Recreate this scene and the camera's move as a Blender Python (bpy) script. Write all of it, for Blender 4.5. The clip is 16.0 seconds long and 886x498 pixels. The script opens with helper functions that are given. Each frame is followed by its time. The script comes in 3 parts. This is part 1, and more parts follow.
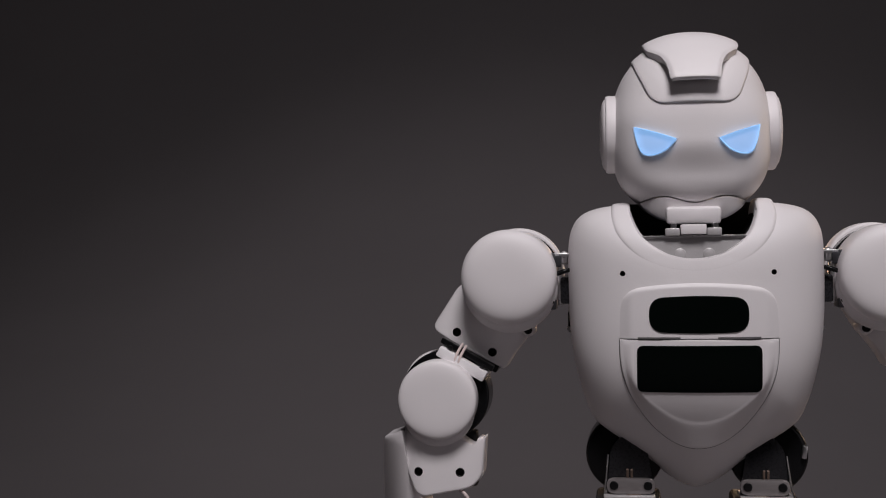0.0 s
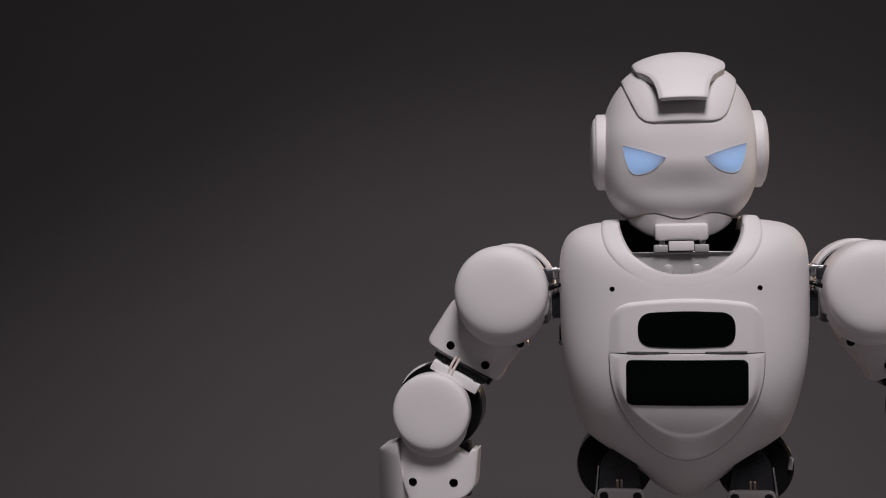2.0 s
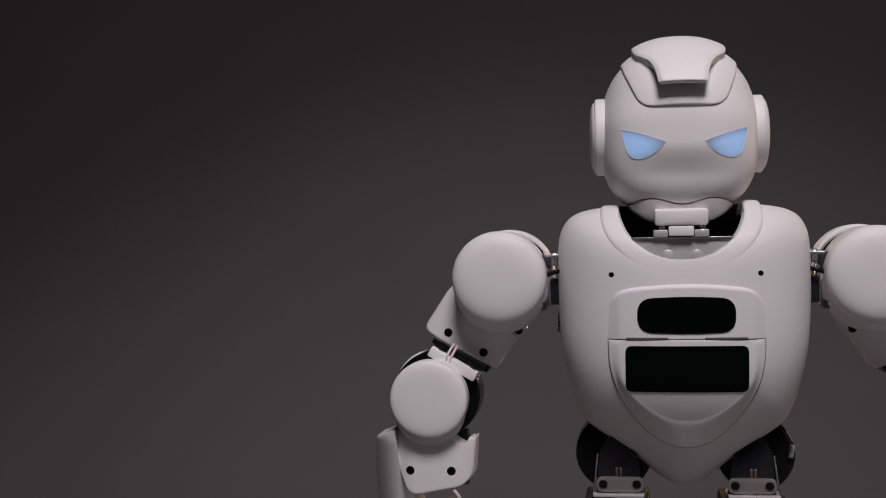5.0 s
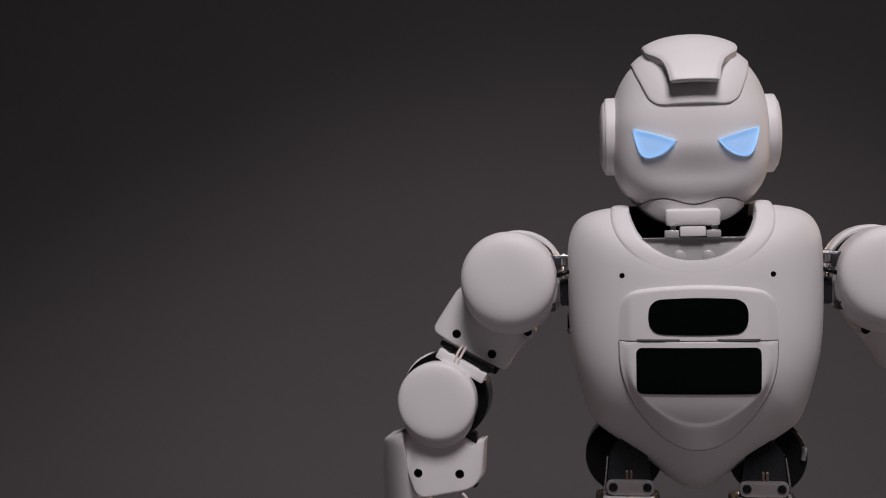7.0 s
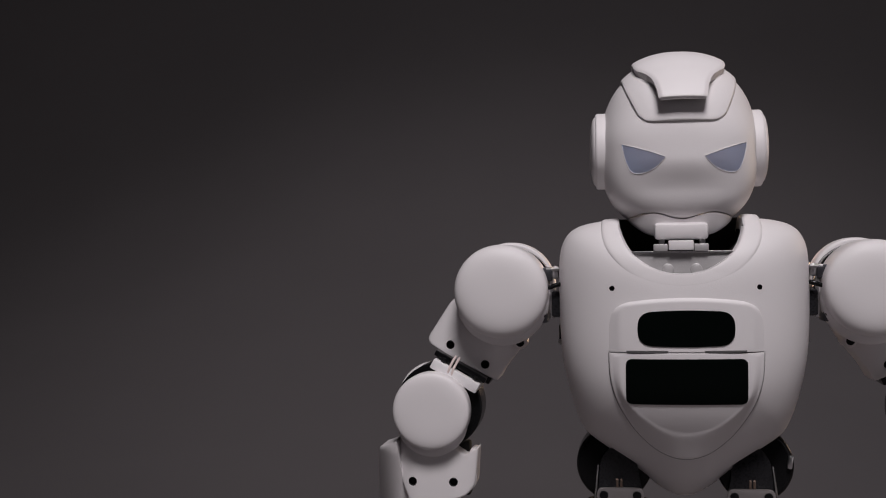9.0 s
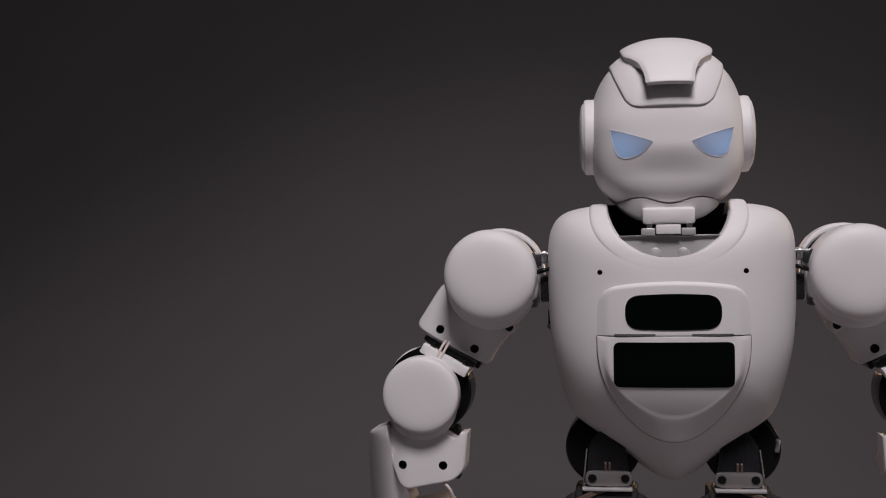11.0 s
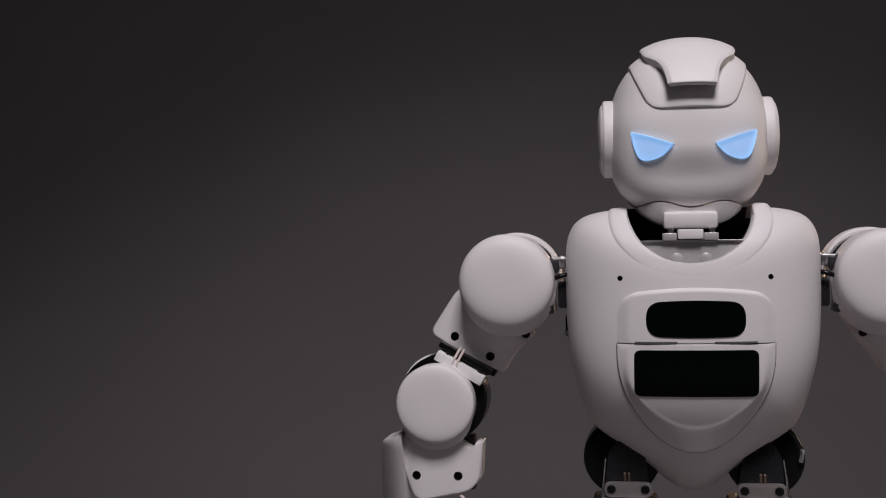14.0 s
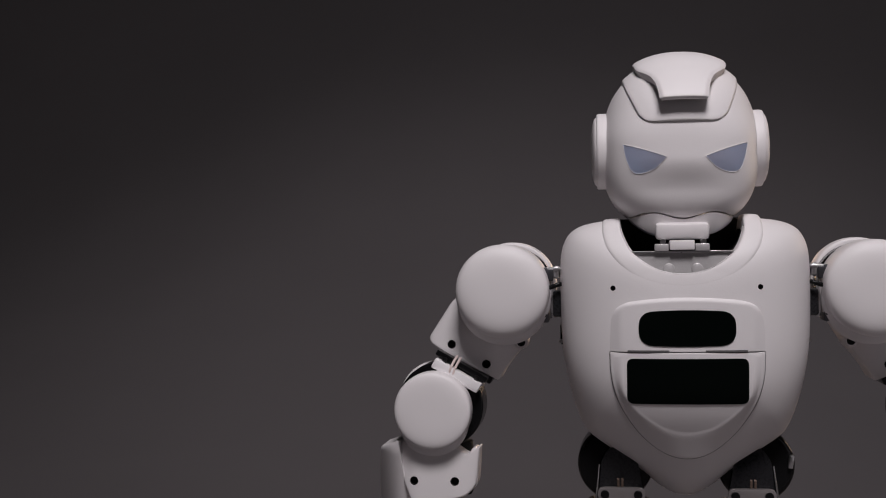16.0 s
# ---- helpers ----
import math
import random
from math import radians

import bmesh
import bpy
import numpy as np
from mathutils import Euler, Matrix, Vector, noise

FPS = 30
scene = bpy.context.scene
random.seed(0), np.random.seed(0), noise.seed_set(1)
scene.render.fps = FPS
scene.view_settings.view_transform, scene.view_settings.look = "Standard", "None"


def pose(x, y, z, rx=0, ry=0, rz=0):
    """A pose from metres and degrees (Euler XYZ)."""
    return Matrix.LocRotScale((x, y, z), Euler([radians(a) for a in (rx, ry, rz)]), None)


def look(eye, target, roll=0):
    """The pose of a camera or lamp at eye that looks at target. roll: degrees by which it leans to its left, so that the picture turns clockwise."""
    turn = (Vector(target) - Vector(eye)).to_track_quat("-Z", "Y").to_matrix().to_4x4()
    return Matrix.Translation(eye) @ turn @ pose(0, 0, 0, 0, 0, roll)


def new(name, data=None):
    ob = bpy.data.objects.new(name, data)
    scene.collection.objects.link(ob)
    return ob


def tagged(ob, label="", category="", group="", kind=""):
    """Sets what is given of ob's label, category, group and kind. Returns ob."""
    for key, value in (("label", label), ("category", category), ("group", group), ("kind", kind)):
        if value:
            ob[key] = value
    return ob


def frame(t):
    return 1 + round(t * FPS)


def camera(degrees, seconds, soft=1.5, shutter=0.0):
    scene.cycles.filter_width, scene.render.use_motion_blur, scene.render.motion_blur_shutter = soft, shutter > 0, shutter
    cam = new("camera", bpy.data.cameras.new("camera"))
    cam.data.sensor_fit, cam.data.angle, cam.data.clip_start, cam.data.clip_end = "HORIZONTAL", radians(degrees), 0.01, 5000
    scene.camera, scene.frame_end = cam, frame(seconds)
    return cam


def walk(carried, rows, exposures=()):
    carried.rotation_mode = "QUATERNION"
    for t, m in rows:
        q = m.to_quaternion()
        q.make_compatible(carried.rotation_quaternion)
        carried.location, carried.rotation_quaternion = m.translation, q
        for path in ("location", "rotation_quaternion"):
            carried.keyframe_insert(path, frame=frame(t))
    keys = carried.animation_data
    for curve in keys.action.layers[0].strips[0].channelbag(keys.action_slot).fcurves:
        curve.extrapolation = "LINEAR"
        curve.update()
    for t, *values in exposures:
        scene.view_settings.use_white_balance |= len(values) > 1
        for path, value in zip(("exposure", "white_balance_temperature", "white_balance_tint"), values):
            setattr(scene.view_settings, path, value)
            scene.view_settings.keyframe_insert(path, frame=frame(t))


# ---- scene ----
# The camera: a level lens beside the robot, drifting on a slow loop that repeats.
cam = camera(40.0, 16.0, soft=1.1)
YAW, ROLL = 8.5, -0.85
EYES = [
    (0.00, -0.03210, -0.55080, 0.30170),
    (0.51, -0.03092, -0.55245, 0.30369),
    (0.76, -0.02948, -0.55335, 0.30483),
    (1.01, -0.02786, -0.55622, 0.30585),
    (1.26, -0.02704, -0.55764, 0.30671),
    (1.51, -0.02702, -0.55904, 0.30764),
    (1.76, -0.02750, -0.56128, 0.30850),
    (2.01, -0.02749, -0.56200, 0.30862),
    (2.26, -0.02740, -0.56215, 0.30827),
    (2.51, -0.02787, -0.56319, 0.30820),
    (2.60, -0.01366, -0.56546, 0.29759),
    (3.00, -0.01667, -0.57028, 0.29852),
    (3.50, -0.02096, -0.57196, 0.30044),
    (4.00, -0.02198, -0.56836, 0.30101),
    (4.50, -0.02315, -0.56253, 0.30189),
    (4.76, -0.02521, -0.55917, 0.30244),
    (5.00, -0.02731, -0.55652, 0.30226),
    (5.20, -0.02967, -0.55437, 0.30128),
    (5.26, -0.03036, -0.55268, 0.30102),
    (5.76, -0.03270, -0.54953, 0.30008),
    (6.26, -0.03212, -0.55080, 0.30060),
    (6.75, -0.03210, -0.55080, 0.30170),
    (7.25, -0.03092, -0.55245, 0.30369),
    (7.50, -0.02948, -0.55335, 0.30483),
    (7.75, -0.02786, -0.55622, 0.30585),
    (8.00, -0.02704, -0.55764, 0.30671),
    (8.25, -0.02702, -0.55904, 0.30764),
    (8.50, -0.02750, -0.56128, 0.30850),
    (8.75, -0.02749, -0.56200, 0.30862),
    (9.00, -0.02740, -0.56215, 0.30827),
    (9.25, -0.02787, -0.56319, 0.30820),
    (9.34, -0.01366, -0.56546, 0.29759),
    (9.74, -0.01667, -0.57028, 0.29852),
    (10.24, -0.02096, -0.57196, 0.30044),
    (10.74, -0.02198, -0.56836, 0.30101),
    (11.24, -0.02315, -0.56253, 0.30189),
    (11.50, -0.02521, -0.55917, 0.30244),
    (11.74, -0.02731, -0.55652, 0.30226),
    (11.94, -0.02967, -0.55437, 0.30128),
    (12.00, -0.03036, -0.55268, 0.30102),
    (12.50, -0.03270, -0.54953, 0.30008),
    (13.00, -0.03212, -0.55080, 0.30060),
    (13.49, -0.03210, -0.55080, 0.30170),
    (13.99, -0.03092, -0.55245, 0.30369),
    (14.24, -0.02948, -0.55335, 0.30483),
    (14.49, -0.02786, -0.55622, 0.30585),
    (14.74, -0.02704, -0.55764, 0.30671),
    (14.99, -0.02702, -0.55904, 0.30764),
    (15.24, -0.02750, -0.56128, 0.30850),
    (15.49, -0.02749, -0.56200, 0.30862),
    (15.74, -0.02740, -0.56215, 0.30827),
    (15.99, -0.02787, -0.56319, 0.30820),
]
AHEAD = Vector((-math.sin(radians(YAW)), math.cos(radians(YAW)), 0.0))
walk(cam, [(t, look(Vector((x, y, z)), Vector((x, y, z)) + AHEAD, ROLL)) for t, x, y, z in EYES])

# ---- light ----
world = bpy.data.worlds.new("studio_dark")
world.use_nodes = True
world.node_tree.nodes["Background"].inputs[0].default_value = (0.5, 0.47, 0.52, 1)
world.node_tree.nodes["Background"].inputs[1].default_value = 0.015
scene.world = world


def area_lamp(name, eye, target, size_x, size_y, power, colour):
    data = bpy.data.lights.new(name, "AREA")
    data.shape, data.size, data.size_y, data.energy, data.color = "RECTANGLE", size_x, size_y, power, colour
    ob = new(name, data)
    ob.matrix_world = look(eye, target)
    return ob


def spot_lamp(name, eye, target, angle, blend, power, colour, radius):
    data = bpy.data.lights.new(name, "SPOT")
    data.spot_size, data.spot_blend, data.energy, data.color, data.shadow_soft_size = radians(angle), blend, power, colour, radius
    ob = new(name, data)
    ob.matrix_world = look(eye, target)
    return ob


area_lamp("key_light", (0.10, -0.81, 1.39), (0, 0, 0.3), 0.40, 0.34, 15.0, (1.0, 0.945, 0.97))
area_lamp("fill_light", (1.15, -1.2, 0.45), (0, 0, 0.28), 0.9, 0.9, 1.0, (1.0, 0.93, 0.97))
area_lamp("warm_rim_light", (0.05, 0.55, 0.325), (0.02, 0, 0.29), 0.12, 0.10, 0.38, (1.0, 0.66, 0.42))
area_lamp("warm_side_light", (0.62, 0.32, 0.40), (0.03, 0, 0.32), 0.2, 0.2, 0.75, (1.0, 0.74, 0.52))
spot_lamp("backdrop_light", (-0.13, 0.8, 2.0), (-0.20, 1.49, 0.02), 68, 1.0, 20.4, (1.0, 0.925, 0.955), 0.15)


# ---- materials ----
def material(name, colour, rough=0.5, metal=0.0, vary=0.06, grain=180.0, bump=0.02, coat=0.0, spec=0.5, blotch=14.0):
    mat = bpy.data.materials.new(name)
    mat.use_nodes = True
    nt = mat.node_tree
    n, l = nt.nodes, nt.links
    bsdf = n["Principled BSDF"]
    bsdf.inputs["Metallic"].default_value = metal
    bsdf.inputs["Coat Weight"].default_value = coat
    bsdf.inputs["Specular IOR Level"].default_value = spec
    tc = n.new("ShaderNodeTexCoord")
    big, fine = n.new("ShaderNodeTexNoise"), n.new("ShaderNodeTexNoise")
    big.inputs["Scale"].default_value, big.inputs["Detail"].default_value = blotch, 4
    fine.inputs["Scale"].default_value, fine.inputs["Detail"].default_value = grain, 3
    l.new(tc.outputs["Object"], big.inputs["Vector"])
    l.new(tc.outputs["Object"], fine.inputs["Vector"])
    ramp = n.new("ShaderNodeValToRGB")
    c = Vector(colour)
    ramp.color_ramp.elements[0].color = (*(c * (1 - vary)), 1)
    ramp.color_ramp.elements[1].color = (*[min(1.0, v) for v in c * (1 + vary)], 1)
    ramp.color_ramp.elements[0].position, ramp.color_ramp.elements[1].position = 0.3, 0.7
    l.new(big.outputs["Fac"], ramp.inputs["Fac"])
    l.new(ramp.outputs["Color"], bsdf.inputs["Base Color"])
    mr = n.new("ShaderNodeMapRange")
    mr.inputs["To Min"].default_value, mr.inputs["To Max"].default_value = max(0.02, rough - 0.07), min(1.0, rough + 0.07)
    l.new(fine.outputs["Fac"], mr.inputs["Value"])
    l.new(mr.outputs["Result"], bsdf.inputs["Roughness"])
    bp = n.new("ShaderNodeBump")
    bp.inputs["Strength"].default_value, bp.inputs["Distance"].default_value = bump, 0.001
    l.new(fine.outputs["Fac"], bp.inputs["Height"])
    l.new(bp.outputs["Normal"], bsdf.inputs["Normal"])
    return mat


WHITE = material("white_satin_plastic", (0.74, 0.71, 0.72), 0.5, vary=0.03, grain=1400, bump=0.035, spec=0.4)
BLACK_GLASS = material("black_gloss_panel", (0.0019, 0.0030, 0.0026), 0.1, vary=0.2, grain=60, bump=0.0, spec=0.04)
BLACK = material("black_plastic", (0.005, 0.005, 0.0055), 0.2, vary=0.2, grain=700, bump=0.02, spec=0.2)
# Dark inner plastic, also painted on shaded spots: crest underside and screw-hole walls.
DARK_AND_SHADE = material("dark_plastic_and_shade", (0.012, 0.011, 0.011), 0.75, vary=0.2, grain=300, bump=0.03)
STEEL = material("brushed_aluminium", (0.62, 0.61, 0.62), 0.3, metal=1.0, vary=0.06, grain=1200, bump=0.05, blotch=60)
DARK_STEEL = material("dark_anodised_metal", (0.09, 0.09, 0.1), 0.33, metal=0.8, vary=0.12, grain=900, bump=0.05, blotch=50)
YOKE_METAL = material("black_anodised_metal", (0.022, 0.022, 0.025), 0.28, metal=0.4, vary=0.15, grain=900, bump=0.05, blotch=50)
SATIN = material("satin_grey_metal", (0.5, 0.485, 0.49), 0.42, metal=0.35, vary=0.05, grain=1200, bump=0.08, blotch=60)
SILVER = material("white_silver_metal", (0.86, 0.84, 0.85), 0.36, metal=0.12, vary=0.04, grain=1200, bump=0.05, blotch=60)
COPPER = material("tan_cable_sleeve", (0.13, 0.09, 0.07), 0.45, vary=0.15, grain=500, bump=0.08)
CABLE = material("pale_pink_cable", (0.62, 0.52, 0.5), 0.45, vary=0.08, grain=500, bump=0.04)
SCREW = material("black_screw", (0.012, 0.012, 0.013), 0.3, metal=0.6, vary=0.2, grain=800, bump=0.05)
HIP_METAL = material("grey_hip_metal", (0.25, 0.23, 0.23), 0.4, metal=0.5, vary=0.08, grain=1200, bump=0.08, blotch=60)
SEAM = material("seam_shadow_gap", (0.10, 0.097, 0.098), 0.8, vary=0.1)
PAPER = material("grey_backdrop_paper", (0.165, 0.153, 0.158), 0.9, vary=0.04, grain=320, bump=0.08, blotch=2.5, spec=0.15)
DARK_WALL = material("dark_studio_wall", (0.03, 0.029, 0.03), 0.85, vary=0.15, grain=120, bump=0.1, blotch=2.0)


def lens_material():
    mat = bpy.data.materials.new("milky_eye_lens")
    mat.use_nodes = True
    n, l = mat.node_tree.nodes, mat.node_tree.links
    n.remove(n["Principled BSDF"])
    tr, df, gl = n.new("ShaderNodeBsdfTranslucent"), n.new("ShaderNodeBsdfDiffuse"), n.new("ShaderNodeBsdfGlossy")
    tr.inputs["Color"].default_value = (0.85, 0.88, 0.95, 1)
    df.inputs["Color"].default_value = (0.53, 0.50, 0.60, 1)
    gl.inputs["Roughness"].default_value = 0.3
    mix, top = n.new("ShaderNodeMixShader"), n.new("ShaderNodeMixShader")
    mix.inputs[0].default_value, top.inputs[0].default_value = 0.55, 0.03
    noise_tex, tc = n.new("ShaderNodeTexNoise"), n.new("ShaderNodeTexCoord")
    noise_tex.inputs["Scale"].default_value = 400
    bp = n.new("ShaderNodeBump")
    bp.inputs["Strength"].default_value, bp.inputs["Distance"].default_value = 0.1, 0.0005
    l.new(tc.outputs["Object"], noise_tex.inputs["Vector"])
    l.new(noise_tex.outputs["Fac"], bp.inputs["Height"])
    l.new(bp.outputs["Normal"], df.inputs["Normal"])
    l.new(df.outputs[0], mix.inputs[1])
    l.new(tr.outputs[0], mix.inputs[2])
    l.new(mix.outputs[0], top.inputs[1])
    l.new(gl.outputs[0], top.inputs[2])
    l.new(top.outputs[0], n["Material Output"].inputs["Surface"])
    return mat


def glow_material(name, colour, strength):
    mat = bpy.data.materials.new(name)
    mat.use_nodes = True
    n, l = mat.node_tree.nodes, mat.node_tree.links
    n.remove(n["Principled BSDF"])
    em = n.new("ShaderNodeEmission")
    em.inputs["Color"].default_value, em.inputs["Strength"].default_value = (*colour, 1), strength
    l.new(em.outputs[0], n["Material Output"].inputs["Surface"])
    return mat


LENS = lens_material()
LED = glow_material("blue_led_light", (0.32, 0.60, 1.0), 1.36)

# ---- building helpers; sizes below are in millimetres ----
MM = 0.001


def part(name, bm, mat, parent=None, label="", sharp=38, normals=True):
    if normals:
        bmesh.ops.recalc_face_normals(bm, faces=bm.faces[:])
    me = bpy.data.meshes.new(name)
    bm.to_mesh(me)
    bm.free()
    return mesh_part(name, me, mat, parent, label, sharp)


def mesh_part(name, me, mat, parent=None, label="", sharp=38):
    if not me.materials:
        me.materials.append(mat)
    me.polygons.foreach_set("use_smooth", [True] * len(me.polygons))
    me.set_sharp_from_angle(angle=radians(sharp))
    ob = new(name, me)
    ob.parent = parent
    return tagged(ob, label)


def mm(bm):
    bmesh.ops.scale(bm, vec=(MM, MM, MM), verts=bm.verts[:])
    return bm


def from_data(verts, faces):
    bm = bmesh.new()
    vs = [bm.verts.new(v) for v in verts]
    for f in faces:
        try:
            bm.faces.new([vs[i] for i in f])
        except ValueError:
            pass
    return bm


def lathe(profile, centre, axis="y", segments=64):
    """A turned body: profile of (radius, along), along the axis through the centre."""
    verts, faces = [], []
    n = segments
    for r, h in profile:
        for i in range(n):
            a = 2 * math.pi * i / n
            c, s = r * math.cos(a), r * math.sin(a)
            p = {"y": (c, h, s), "x": (h, c, s), "z": (c, s, h)}[axis]
            verts.append(Vector(p) + Vector(centre))
    for j in range(len(profile) - 1):
        for i in range(n):
            k = (i + 1) % n
            faces.append((j * n + i, j * n + k, (j + 1) * n + k, (j + 1) * n + i))
    faces.append(tuple(range(n)))
    faces.append(tuple(range((len(profile) - 1) * n, len(profile) * n)))
    return mm(from_data(verts, faces))


def cap_profile(r, front, back, fillet, dome=0.8, back_fillet=1.0):
    """A domed cap with a rounded rim, from its front to its back along the axis."""
    out = [(0.02, front)]
    flat = r - fillet
    for i in range(1, 7):
        u = i / 6
        out.append((flat * u, front + dome * u * u))
    for i in range(1, 9):
        a = math.pi / 2 * i / 8
        out.append((flat + fillet * math.sin(a), front + dome + fillet * (1 - math.cos(a))))
    for i in range(0, 5):
        a = math.pi / 2 * i / 4
        out.append((r - back_fillet + back_fillet * math.cos(a), back - back_fillet + back_fillet * math.sin(a)))
    return out


def dome_profile(r, front, back, depth, n):
    """A cap whose face bends ever more towards its rim."""
    out = [(0.02, front)]
    for i in range(1, 25):
        u = math.sin(math.pi / 2 * i / 24)
        out.append((r * u, front + depth * (1 - (1 - u ** n) ** (1 / n))))
    return out + [(r, back - 1.2), (r - 0.4, back - 0.4), (r - 1.2, back)]


def fillet_poly(points, radius, steps=6):
    """A closed outline with its corners rounded; radius one for all or one a corner."""
    out = []
    n = len(points)
    for i in range(n):
        p, a, b = Vector(points[i]), Vector(points[i - 1]), Vector(points[(i + 1) % n])
        r = radius[i] if isinstance(radius, (list, tuple)) else radius
        da, db = (a - p), (b - p)
        r = min(r, da.length * 0.48, db.length * 0.48)
        if r < 1e-4:
            out.append(p)
            continue
        s, e = p + da.normalized() * r, p + db.normalized() * r
        for k in range(steps + 1):
            t = k / steps
            out.append(s * (1 - t) ** 2 + p * 2 * t * (1 - t) + e * t * t)
    return out


def prism(outline, y0, y1, bevel=0.8, segs=3):
    """An outline in x, z drawn out from y0 to y1 with rounded edges."""
    bm = bmesh.new()
    front = [bm.verts.new((p[0], y0, p[1])) for p in outline]
    back = [bm.verts.new((p[0], y1, p[1])) for p in outline]
    n = len(front)
    ff, bf = bm.faces.new(front), bm.faces.new(back[::-1])
    for i in range(n):
        bm.faces.new((front[i], back[i], back[(i + 1) % n], front[(i + 1) % n]))
    if bevel > 0:
        edges = list(ff.edges) + list(bf.edges)
        bmesh.ops.bevel(bm, geom=edges, offset=bevel, segments=segs, affect="EDGES", profile=0.5, clamp_overlap=True)
    return mm(bm)


def box(cx, cy, cz, sx, sy, sz, bevel=0.6, turn=0.0):
    """A box with rounded edges, turned by degrees about the front-to-back axis."""
    bm = bmesh.new()
    bmesh.ops.create_cube(bm, size=1)
    bmesh.ops.scale(bm, vec=(sx, sy, sz), verts=bm.verts[:])
    if bevel > 0:
        bmesh.ops.bevel(bm, geom=bm.edges[:], offset=bevel, segments=2, affect="EDGES", profile=0.5)
    bmesh.ops.rotate(bm, cent=(0, 0, 0), matrix=Matrix.Rotation(radians(turn), 3, "Y"), verts=bm.verts[:])
    bmesh.ops.translate(bm, vec=(cx, cy, cz), verts=bm.verts[:])
    return mm(bm)


def tube(points, radius, sides=10, closed=False, flat=None):
    """A round cable or rim through points; flat=(wide, thick, middle) makes an oval band that faces away from the middle."""
    pts = [Vector(p) for p in points]
    n = len(pts)
    verts, faces = [], []
    for i, p in enumerate(pts):
        a = pts[(i - 1) % n] if closed or i else p
        b = pts[(i + 1) % n] if closed or i < n - 1 else p
        t = (b - a).normalized()
        if flat:
            low = Vector((p[0], p[1], flat[2][2]))
            o = p - Vector(flat[2]).lerp(low, min(1.0, max(0.0, (p[2] - 306) / 14)))
            o = (o - t * o.dot(t)).normalized()
        else:
            o = t.cross(Vector((0.3, 0.9, 0.31))).normalized()
        s = t.cross(o)
        w, h = (flat[0], flat[1]) if flat else (radius, radius)
        for k in range(sides):
            g = 2 * math.pi * k / sides
            verts.append(p + s * w * math.cos(g) + o * h * math.sin(g))
    for i in range(n if closed else n - 1):
        j = (i + 1) % n
        for k in range(sides):
            m = (k + 1) % sides
            faces.append((i * sides + k, i * sides + m, j * sides + m, j * sides + k))
    if not closed:
        faces.append(tuple(range(sides)))
        faces.append(tuple(range((n - 1) * sides, n * sides)))
    return mm(from_data(verts, faces))


def smooth_path(points, per=8, closed=False):
    """A smooth line through points."""
    pts = [Vector(p) for p in points]
    n = len(pts)
    out = []
    for i in range(n if closed else n - 1):
        p0 = pts[(i - 1) % n] if closed or i else pts[0]
        p1, p2 = pts[i], pts[(i + 1) % n]
        p3 = pts[(i + 2) % n] if closed or i + 2 < n else pts[-1]
        for k in range(per):
            t = k / per
            out.append(0.5 * (2 * p1 + (p2 - p0) * t + (2 * p0 - 5 * p1 + 4 * p2 - p3) * t * t + (3 * p1 - p0 - 3 * p2 + p3) * t ** 3))
    if not closed:
        out.append(pts[-1])
    return out


def cut(bm, cutters, mat, inner):
    """A closed mesh less its cutters, whose walls take the inner material. Gives the mesh."""
    bmesh.ops.recalc_face_normals(bm, faces=bm.faces[:])
    me = bpy.data.meshes.new("shell")
    bm.to_mesh(me)
    bm.free()
    me.materials.append(mat)
    me.materials.append(inner)
    body = new("shell", me)
    made = []
    for cb in cutters:
        bmesh.ops.recalc_face_normals(cb, faces=cb.faces[:])
        cm = bpy.data.meshes.new("cutter")
        cb.to_mesh(cm)
        cb.free()
        cm.materials.append(mat)
        cm.materials.append(inner)
        cm.polygons.foreach_set("material_index", [1] * len(cm.polygons))
        co = new("cutter", cm)
        made.append(co)
        mod = body.modifiers.new("cut", "BOOLEAN")
        mod.operation, mod.object, mod.solver = "DIFFERENCE", co, "EXACT"
    bpy.context.view_layer.update()
    deps = bpy.context.evaluated_depsgraph_get()
    done = bpy.data.meshes.new_from_object(body.evaluated_get(deps))
    for ob in (body, *made):
        old = ob.data
        bpy.data.objects.remove(ob)
        bpy.data.meshes.remove(old)
    return done


def mirrored(points, middle=0.0):
    """Half an outline from its top to its bottom on the middle, made whole."""
    right = [Vector(p) for p in points]
    left = [Vector((2 * middle - p[0], p[1])) for p in reversed(right) if abs(p[0] - middle) > 0.01]
    return right + left


def dense(outline, most=1.6):
    """The outline with no step longer than most."""
    out = []
    for i, p in enumerate(outline):
        p, q = Vector(p), Vector(outline[(i + 1) % len(outline)])
        k = max(1, math.ceil((q - p).length / most))
        out += [p.lerp(q, j / k) for j in range(k)]
    return out


